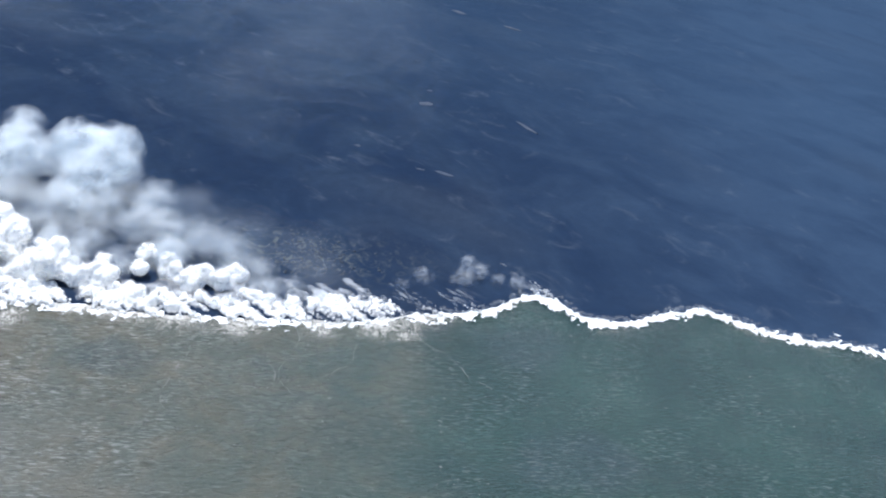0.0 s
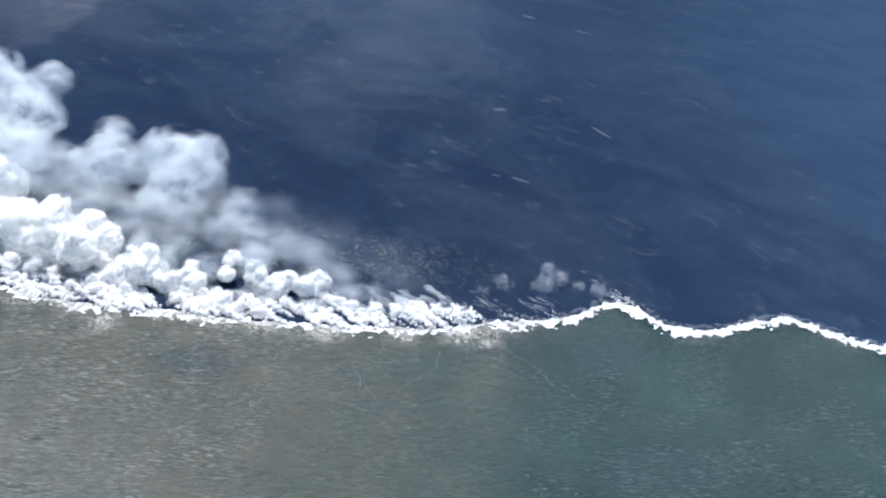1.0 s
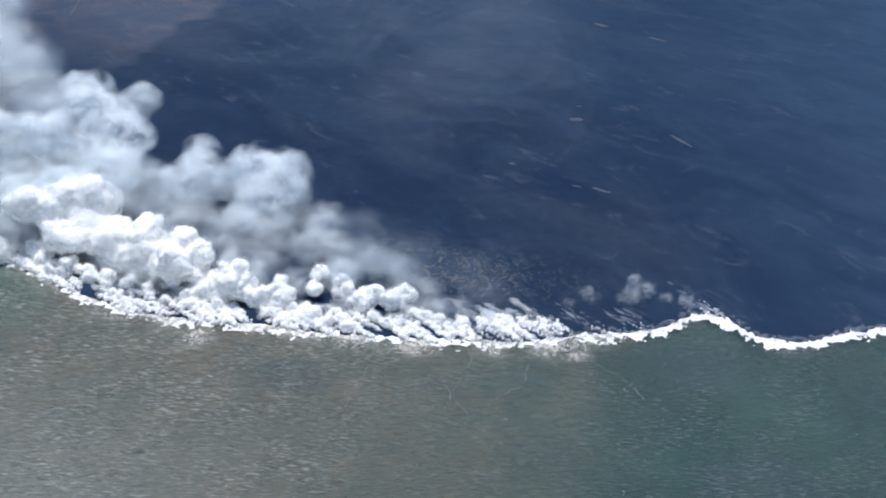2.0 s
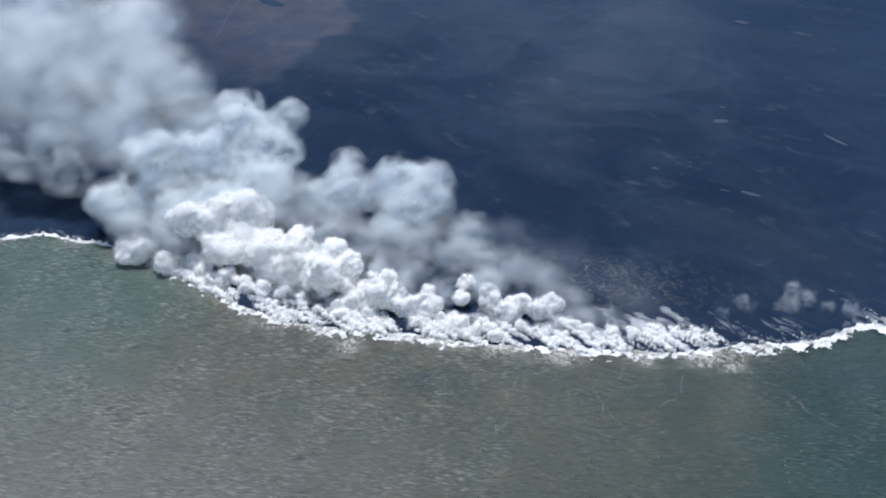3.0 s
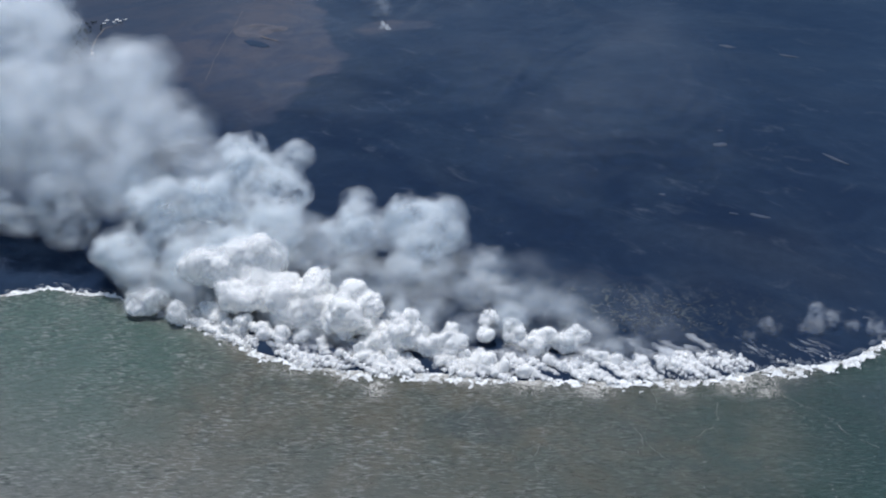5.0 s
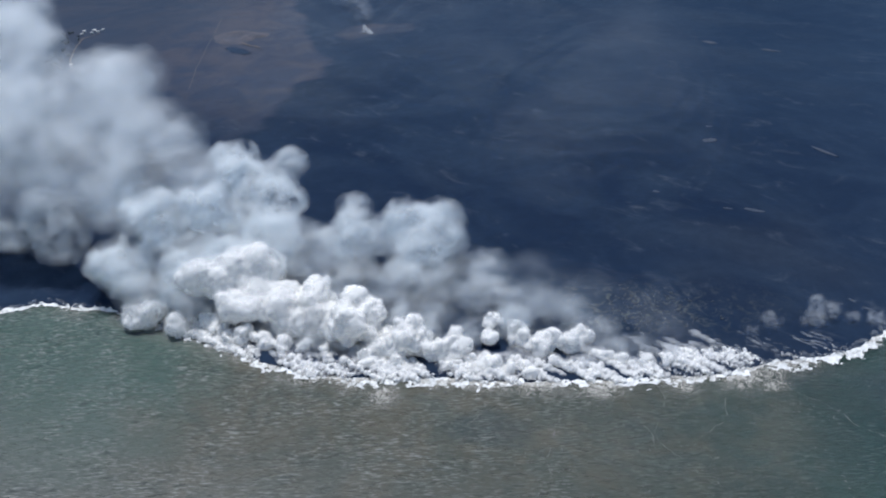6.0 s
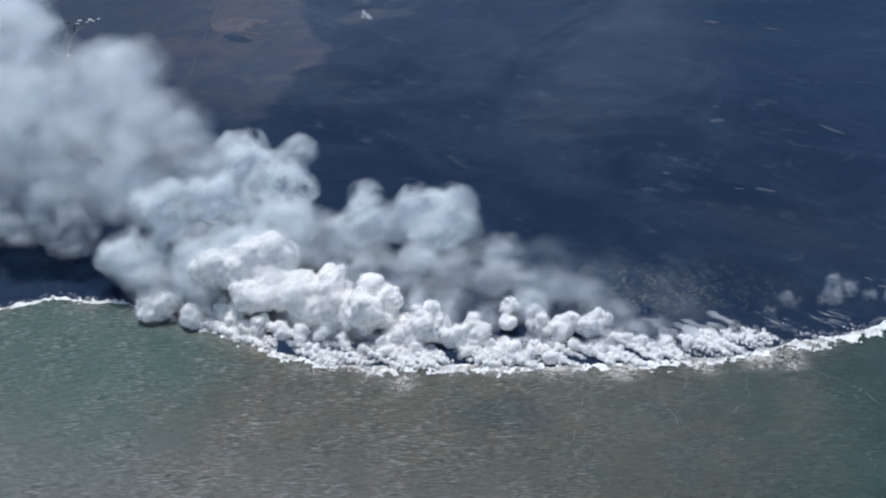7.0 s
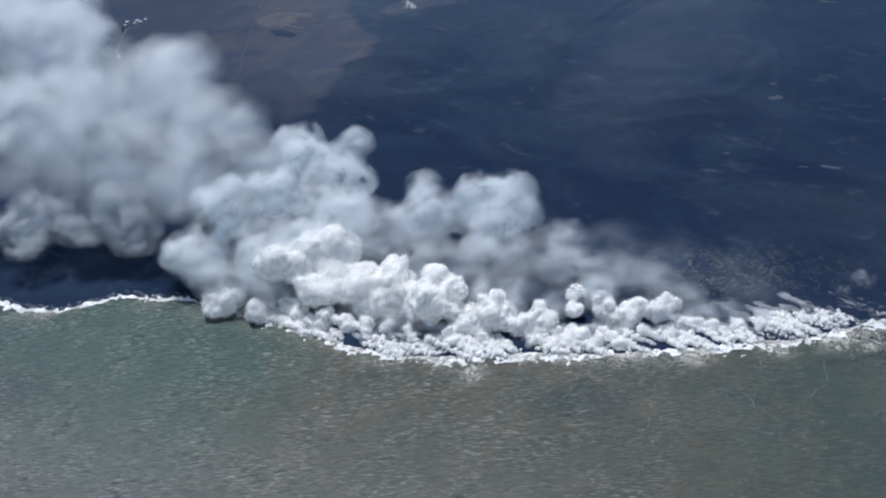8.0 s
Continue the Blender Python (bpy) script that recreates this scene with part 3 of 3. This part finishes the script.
BACK = [
    (-655, 1100, 58, 59),
    (-628, 1119, 75, 33),
    (-691, 1100, 60, 39),
    (-766, 1110, 80, 30),
    (-758, 1052, 60, 45),
    (-903, 1154, 125, 31),
    (-904, 1094, 105, 45),
    (-1024, 1176, 125, 31),
    (-970, 1105, 105, 44),
    (-885, 1021, 75, 50),
    (-996, 1030, 90, 55),
    (-1047, 975, 85, 53),
    (-931, 952, 60, 51),
    (-983, 918, 45, 44),
    (-1083, 924, 60, 45),
    (-1048, 881, 30, 29),
    (-641, 1036, 36, 39),
    (-905, 1122, 106, 38),
    (-998, 1140, 110, 40),
    (-758, 1080, 62, 34),
]
DRIFT = [
    (-1276, 1223, 150, 53),
    (-1599, 1346, 200, 63),
    (-1208, 1123, 145, 46),
    (-1367, 1364, 165, 58),
    (-1338, 1275, 160, 53),
    (-1323, 1194, 160, 63),
    (-1179, 1169, 140, 49),
    (-1374, 1115, 185, 71),
    (-1660, 1330, 210, 97),
    (-1439, 1021, 175, 90),
    (-1302, 1016, 155, 74),
    (-1918, 1577, 240, 118),
    (-1781, 1527, 230, 63),
    (-1207, 998, 130, 59),
    (-1151, 1036, 115, 53),
    (-1443, 974, 150, 52),
    (-1350, 998, 140, 47),
    (-1896, 1333, 240, 130),
    (-1589, 991, 190, 96),
    (-1081, 1078, 110, 46),
]
CURTAIN = [
    (-729, 957, 48, 38.8), (-684, 979, 40, 35.5), (-636, 999, 38, 38.8), (-591, 1018, 32, 35.5), (-542, 1014, 28, 35.1),
    (-497, 1004, 24, 31.3), (-783, 992, 72, 45.1), (-834, 988, 84, 45.6), (-740, 1022, 62, 41.9), (-633, 950, 24, 23.1),
    (-584, 960, 22, 26.2), (-534, 1064, 40, 35.9), (-448, 1013, 20, 31.2), (-395, 1005, 18, 29.2), (-344, 988, 14, 24.0),
    (-905, 933, 80, 42.1), (-961, 917, 78, 39.2), (-1064, 891, 60, 35.1),
]
VEIL = [
    (-940, 869, 30, 24.6), (-981, 871, 40, 24.9), (-1020, 870, 50, 25.3), (-915, 861, 20, 17.4), (-796, 873, 18, 23.4),
    (-702, 869, 14, 17.8), (-735, 859, 12, 17.9), (-652, 872, 16, 19.1), (-634, 930, 26, 21.2), (-372, 949, 10, 20.4),
    (-327, 958, 10, 18.8), (-468, 970, 20, 24.1), (-523, 934, 16, 22.3), (-581, 917, 18, 20.8), (-293, 979, 9, 17.4),
    (-1391, 897, 80, 41), (-1299, 922, 80, 38), (-1211, 946, 70, 41), (-1370, 921, 100, 41), (-1253, 950, 100, 41),
]
FAINT = [
    (-460, 1025, 40, 48),
    (-381, 1020, 34, 43),
    (-306, 1029, 24, 39),
    (-568, 1036, 50, 45),
    (-254, 1014, 18, 30),
]
STRAY = [
    (-67, 1099, 8, 11.1), (-65, 1111, 18, 9.4), (-72, 1118, 26, 6.8), (-48, 1121, 20, 6.9), (-83, 1091, 6, 6.8),
    (-134, 1080, 12, 7.5), (-126, 1074, 7, 5.9), (-157, 1051, 5, 5.0), (10, 1117, 10, 8.7), (-22, 1116, 8, 6.0),
]


def layout(centre, r, seed, lobes):
    """The lobes of a head of steam: centres, sizes and the ways out to them."""
    rng = np.random.RandomState(seed)
    d = ways(rng, lobes)
    size = r * (rng.uniform(0.34, 0.60, lobes) if lobes < 13 else rng.uniform(0.20, 0.54, lobes))
    return np.array(centre, float) + d * (r * rng.uniform(0.62, 0.86, lobes))[:, None], size, d


def mist(centre, r, seed, lobes, count, low, high, mean, spread, level=2):
    """Small thin balls of vapour strewn in, over and just off the lobes of a head."""
    rng = np.random.RandomState(seed + 5000)
    mid, size, d = layout(centre, r, seed, lobes)
    pick = rng.randint(0, lobes, count)
    e = ways(rng, count, -0.95) + 0.45 * d[pick]
    e /= np.linalg.norm(e, axis=1)[:, None]
    at = mid[pick] + e * (size[pick] * (mean + spread * np.clip(rng.normal(0, 1, count), -2, 1.25)))[:, None]
    q = r * rng.uniform(low, high, count)
    rows = np.column_stack([at, q * rng.uniform(0.8, 1.3, count), q, q * rng.uniform(0.75, 1, count), rng.uniform(0, 6, count)])
    rows[:, 2] = np.maximum(rows[:, 2], rows[:, 5] * 0.6 + 3)
    return blobs(rows, level, 0.5, 1.3, seed)


def halo(rows, name, label, group, material, lobes, vapour, seed):
    for n, (x, y, z, r) in enumerate(rows):
        thing(name, *mist((x, y, z), r, seed + n, lobes, *vapour), material, label, "steam", group, "stuff")


PUFF = ("steam_puff", "dense bright white cauliflower puff of steam over the shore", "steam puffs along the shore")
BRIGHT = ("bright_billow", "soft bright white billow of steam above the shore puffs", "bright steam billows")
SMALL = ("small_puff", "small bright white puff of steam above dark lava", "small steam puffs by the shore")
BILLOW = ("steam_billow", "soft pale grey billow of steam rising behind the shore", "steam billows behind the shore")
BANK = ("steam_cloud", "large hazy grey-white cloud of drifting steam over the lava", "drifting steam clouds")
CURTAINED = ("steam_curtain", "half-clear grey curtain of steam hanging below the billows", "steam curtains")
VEILED = ("steam_veil", "thin translucent veil of grey steam over dark lava", "thin steam veils")
FILM = ("steam_film", "barely visible film of vapour over dark lava", "vapour films")

UPPER, LOWER = MID[:8] + FRONT[1:3] + FRONT[22:], MID[8:]
CRISP = FRONT[:1] + FRONT[3:22]
cloud(CRISP + LOWER + LOW, [PUFF] * len(CRISP + LOWER) + [SMALL] * len(LOW),
      heads_to_balls(CRISP[:6], 12, 100, 0.76) + heads_to_balls(CRISP[6:] + LOWER + LOW, 12, 130, 0.64), 2.6, 1.1,
      [(38, 3.6, True), (15, 2.1, True), (8, 0.7, False)],
      [(0.6, STEAM_DENSE), (-0.7, RIM[0]), (-2.2, RIM[1])])
cloud(UPPER, [BRIGHT] * len(UPPER), heads_to_balls(UPPER, 9, 260, 0.98), 3.2, 3.0, [(44, 5.0, True), (18, 2.6, True)],
      [(1.0, STEAM_BRIGHT), *zip((-0.4, -1.7, -3.4), BRIM)])
cloud(BACK, [BILLOW] * len(BACK), heads_to_balls(BACK, 8, 200, 0.76), 7.6, 5.5, [(60, 6.0, False), (28, 2.8, True)], [*zip(np.linspace(17, -1, 11), SOFT)])
cloud(DRIFT, [BANK] * len(DRIFT), heads_to_balls(DRIFT, 8, 300), 16.0, 14.0, [(150, 18.0, False), (70, 10.0, True)], [*zip(np.linspace(42, -18, 15), LOOSE)])
cloud(CURTAIN, [CURTAINED] * len(CURTAIN), CURTAIN, 9.0, 8.0, [(50, 8.0, False), (26, 4.0, True)], [*zip(np.linspace(18, -5, 9), CURTAINS)])
cloud(VEIL, [VEILED] * len(VEIL), VEIL, 8.0, 7.0, [(48, 8.0, False), (22, 4.0, True)], [*zip(np.linspace(13, -5, 7), VEILS)])
HAZE = [(-850, 1900, 90, 260), (-480, 1700, 80, 260), (-520, 1330, 50, 140), (-1150, 1650, 90, 200)]
cloud(HAZE, [("steam_haze", "faint blue-grey haze of vapour drifting over the lava field", "vapour films")] * len(HAZE), HAZE, 55.0, 50.0,
      [(220, 50.0, False)], [*zip(np.linspace(110, -50, 7), AIRY)])
cloud(FAINT, [FILM] * len(FAINT), FAINT, 11.0, 12.0, [(70, 12.0, False)], [*zip((16.0, 8.0, 0.0, -8.0), FILMS)])

WIND = np.array([-0.93, 0.36])  # the way that the steam leans, over the ground


def plumelet(rng, x, start, length, r):
    """One low streak of steam that trails from the shore down the wind."""
    y = float(coast_y(x)) + start
    n = int(length / 2.2)
    rows, s = [], np.linspace(0, 1, n)
    side = rng.uniform(-0.12, 0.12)
    for q in s:
        px, py = x + WIND[0] * length * q, y + (WIND[1] + side) * length * q
        size = r * (0.55 + 0.8 * q) * rng.uniform(0.6, 1.3)
        rows.append([px + rng.normal(0, 1.5), py + rng.normal(0, 1.8 + 2 * q), 3 + 10 * q * r / 6 + rng.normal(0, 0.8), size * (1.5 if x < -110 else 3.4), size * (1 if x < -110 else 0.7), size * 0.7, rng.uniform(2.6, 2.9)])
    return rows


def shore_steam():
    rng = np.random.RandomState(21)
    dense, thin = [], []
    for x in np.arange(-900, 130, 3.2):
        clump = float(value_noise(np.array([[x / 21, 3.0, 1.0]]))[0])
        busy = np.interp(x, [-900, -820, -260, -150, 130], [0.5, 1.0, 1.0, 0.6, 0.4])
        if clump < (0.36 if x < -620 else 0.66 - 0.34 * busy):
            continue
        west = x < -110
        length = (rng.uniform(25, 90) if west else rng.uniform(25, 80)) * (0.5 + clump)
        size = rng.uniform(1.5, 3.4) if x < -620 else rng.uniform(2.0, 4.4) if west else rng.uniform(1.1, 2.1)
        if not west and rng.rand() < 0.5:
            continue
        rows = plumelet(rng, x + rng.uniform(-5, 5), rng.uniform(-6, 14), length, size)
        cut = int(len(rows) * (rng.uniform(0.45, 0.85) if west else rng.uniform(0.2, 0.6)))
        dense += rows[:cut]
        thin += rows[cut:]
    for x in [*np.arange(-1700, -960, 7.0), *np.arange(-160, 900, 4.5)]:
        r = rng.uniform(1.6, 4.2)
        spray = [x + rng.uniform(-2, 2), float(coast_y(x)) + rng.uniform(0, 11), rng.uniform(1.5, 4), r * 1.4, r, r * 0.8, rng.uniform(0, 3)]
        thin.append(spray)
    cloud([(-300, 950, 5, 100)], [("shore_steam", "low white streaks of steam trailing off the surf", "")], [(r[0], r[1], r[2], r[4] * 0.9) for r in dense],
          1.8, 0.5, [(6, 0.9, True)], [(0.2, STEAM_DENSE), (-0.8, RIM[0])])
    thing("shore_vapour", *blobs(thin, 1, 0.4, 1.0, 3.0), STEAM_RIM, "fading wisps of steam drifting over dark lava", "steam", kind="stuff")


shore_steam()
cloud(STRAY, [("stray_puff", "small loose puff of white steam near the surf", "stray puffs")] * len(STRAY), heads_to_balls(STRAY, 6, 700), 2.4, 2.4,
      [(16, 3.0, True), (8, 1.4, True)], [*zip(np.linspace(4.5, -3.5, 7), WISPS)])

# ---- old land, houses and marks on the lava ----
def lava_mark(x, y, long, wide, turn, seed, material=None):
    """A low pale hump of lava with a broken edge; given another material, a dark one."""
    v, f = ball(3)
    a = radians(turn)
    v = v * (1 + 0.35 * rough_noise(v * 1.6 + seed, 4)[:, None])
    px, py = v[:, 0] * long / 2, v[:, 1] * wide / 2
    wx, wy = x + px * math.cos(a) - py * math.sin(a), y + px * math.sin(a) + py * math.cos(a)
    verts = np.stack([wx, wy, land_height(wx, wy) + v[:, 2] * 1.1], 1)
    thing("lava_mark", verts, f, material or PALE_LAVA, "dark low hump standing in for a shaded hollow in old brown land" if material else "pale streak of crusted lava on dark ground", "rock",
          "" if material else "pale lava marks")


for n, (x, y, long, wide, turn) in enumerate([(-42, 1688, 62, 9, -38), (-160, 1412, 34, 12, -10), (-205, 1405, 18, 7, 5), (-330, 1438, 9, 14, 80),
                                              (-255, 1690, 26, 20, 20), (-262, 1760, 14, 7, 0), (-150, 2290, 46, 16, -12), (-300, 2330, 40, 16, -15)]):
    lava_mark(x, y, long, wide, turn, n * 3.1)


def ground_at(x, y, lift=0.0):
    return float(land_height(np.array([float(x)]), np.array([float(y)]))[0]) + lift


def cinder_hill():
    r, a = np.meshgrid(np.linspace(0.02, 1, 22), np.linspace(0, 2 * math.pi, 49)[:-1], indexing="ij")
    r, a = r.ravel(), a.ravel()
    wob = 1 + 0.5 * rough_noise(np.stack([np.cos(a) * 1.3, np.sin(a) * 1.3, r * 0 + 2], 1), 3)
    x, y = -1588 + 85 * r * wob * np.cos(a), 2150 + 66 * r * wob * np.sin(a)
    rim = 9 * np.exp(-(((r - 0.52) / 0.26) ** 2)) * (0.55 + 0.45 * np.cos(a - 2.0)) + 4 * (1 - r)
    z = land_height(x, y) + 0.5 + rim + 2.0 * flat_noise(x, y, 18.0, 61.0, 4) * (1 - r) - 7 * r**6
    i = (np.arange(21)[:, None] * 48 + np.arange(48)[None]).ravel()
    j = (np.arange(21)[:, None] * 48 + (np.arange(48)[None] + 1) % 48).ravel()
    thing("cinder_hill", np.stack([x, y, z], 1), np.stack([i, i + 48, j + 48, j], 1), EARTH, "low ochre cinder hill with a worn crater rim", "hill")


cinder_hill()
# Dark hump in place of the shaded hollow below the hill's ridge.
lava_mark(-1530, 2040, 90, 34, -25, 44.0, LAVA)


def strip(name, line, width, material, label, category, lift):
    """A road, track or ridge line along a line of places, draped on the ground."""
    line = np.array(line, float)
    s = np.linspace(0, len(line) - 1, 60)
    x, y = (np.interp(s, np.arange(len(line)), line[:, k]) for k in (0, 1))
    x = x + 3 * flat_noise(x, y, 40.0, 63.0, 2)
    dx, dy = np.gradient(x), np.gradient(y)
    n = np.hypot(dx, dy)
    ox, oy = -dy / n * width / 2, dx / n * width / 2
    vx, vy = np.concatenate([x + ox, x - ox]), np.concatenate([y + oy, y - oy])
    i = np.arange(59)
    verts = np.stack([vx, vy, land_height(vx, vy) + lift], 1)
    thing(name, verts, np.stack([i, i + 60, i + 61, i + 1], 1), material, label, category, kind="structure")


strip("dirt_track", [(-1741, 2317), (-1660, 2118), (-1576, 1913), (-1487, 1732)], 2.2, EARTH, "pale dirt track across old brown land", "road", 0.9)
# Not a road: a pale strip added for the hill's ridge crest.
strip("ridge_crest", [(-1644, 2170), (-1600, 2128), (-1550, 2100), (-1480, 2078)], 6.0, OCHRE, "pale tan strip standing in for the ridge crest of a low hill", "road", 2.2)
strip("lane", [(-2040, 2120), (-2060, 2060), (-2010, 1960), (-1960, 1880), (-1890, 1800)], 4.0, OCHRE, "pale dirt lane between the houses", "road", 0.9)


def box(x0, x1, y0, y1, z0, z1):
    v = np.array([(x, y, z) for z in (z0, z1) for x, y in ((x0, y0), (x1, y0), (x1, y1), (x0, y1))], float)
    return v, np.array([(3, 2, 1, 0), (4, 5, 6, 7), (0, 1, 5, 4), (1, 2, 6, 5), (2, 3, 7, 6), (3, 0, 4, 7)])


def house(long, wide, tall):
    """A plain bungalow: walls, gable roof, door and windows."""
    root = tagged(new("house"), "small white house with a pale tin gable roof", "house", "houses on the old land")
    a, b = long / 2, wide / 2
    thing("wall", *box(-a, a, -b, b, -3, tall), WALL_PAINT, "", "", parent=root, smooth=False)
    o, top = 0.7, tall + wide * 0.28
    v = np.array([(-a - o, -b - o, tall - 0.2), (a + o, -b - o, tall - 0.2), (a + o, 0, top), (-a - o, 0, top), (a + o, b + o, tall - 0.2), (-a - o, b + o, tall - 0.2)])
    v = np.concatenate([v, v + (0, 0, 0.3)])
    f = [(0, 1, 2, 3), (3, 2, 4, 5), (9, 8, 7, 6), (11, 10, 8, 9), (0, 6, 7, 1), (5, 4, 10, 11), (1, 7, 8, 2), (2, 8, 10, 4), (0, 3, 9, 6), (3, 5, 11, 9)]
    thing("roof", v, f, ROOF_TIN, "pale tin gable roof", "", parent=root, smooth=False)
    thing("door", *box(-0.5, 0.5, -b - 0.06, -b + 0.02, 0, 2.05), GLASS_DARK, "", "", parent=root, smooth=False)
    for x in (-a * 0.6, a * 0.6):
        thing("window", *box(x - 0.8, x + 0.8, -b - 0.05, -b + 0.02, 1.0, 2.1), GLASS_DARK, "", "", parent=root, smooth=False)
    return root


first_house = house(9, 6, 2.8)
first_house.matrix_basis = pose(-2087, 2093, ground_at(-2087, 2093, 0.5), 0, 0, 12)
for x, y, turn in ((-2101, 2122, 30), (-2067, 2113, -8), (-2059, 2129, 20), (-2057, 2150, 75), (-2081, 2142, 48), (-1925, 1841, 40)):
    copy_thing(first_house, pose(x, y, ground_at(x, y, 0.5), 0, 0, turn))


def tree(seed):
    rng = np.random.RandomState(seed)
    root = tagged(new("tree"), "dark green scrubby tree on old land", "tree", "trees on the old land")
    v, f = ball(1)
    trunk = v * (0.35, 0.35, 2.6) + (0, 0, 1.6)
    thing("trunk", trunk, f, OCHRE, "", "", parent=root)
    d = ways(rng, 16, -0.2)
    rows = [[*(p * rng.uniform(1.2, 3.4) + (0, 0, 5)), *rng.uniform(0.9, 1.9, 3), 0] for p in d]
    crown = thing("crown", *blobs(rows, 1, 0.5, 1.4, seed), SCRUB, "", "", parent=root)
    crown["kind"] = "stuff"
    return root


rng = np.random.RandomState(77)
first_tree = tree(1)
first_tree.matrix_basis = pose(-2110, 2010, ground_at(-2110, 2010))
for _ in range(110):
    q = rng.rand()
    x, y = -2150 + 210 * q + rng.normal(0, 24), 2080 - 330 * q + rng.normal(0, 30)
    m = pose(x, y, ground_at(x, y), 0, 0, rng.uniform(0, 360))
    copy_thing(first_tree, m)

# a small vent on the rise
VENT = [(-1238, 2258, 26, 12), (-1246, 2262, 34, 8), (-1226, 2250, 22, 9)]
halo(VENT, "vent_steam", "small white jet of steam from a vent", "vent steam", STEAM_HAZE, 9, (50, 0.2, 0.4, 0.8, 0.5), 800)
VENT_HAZE = [(-1330, 2400, 70, 42), (-1420, 2480, 90, 50), (-1280, 2345, 50, 28)]
halo(VENT_HAZE, "vent_haze", "thin haze trailing from a distant vent", "vent steam", STEAM_FAINT, 12, (22, 0.3, 0.6, 0.8, 0.6), 820)
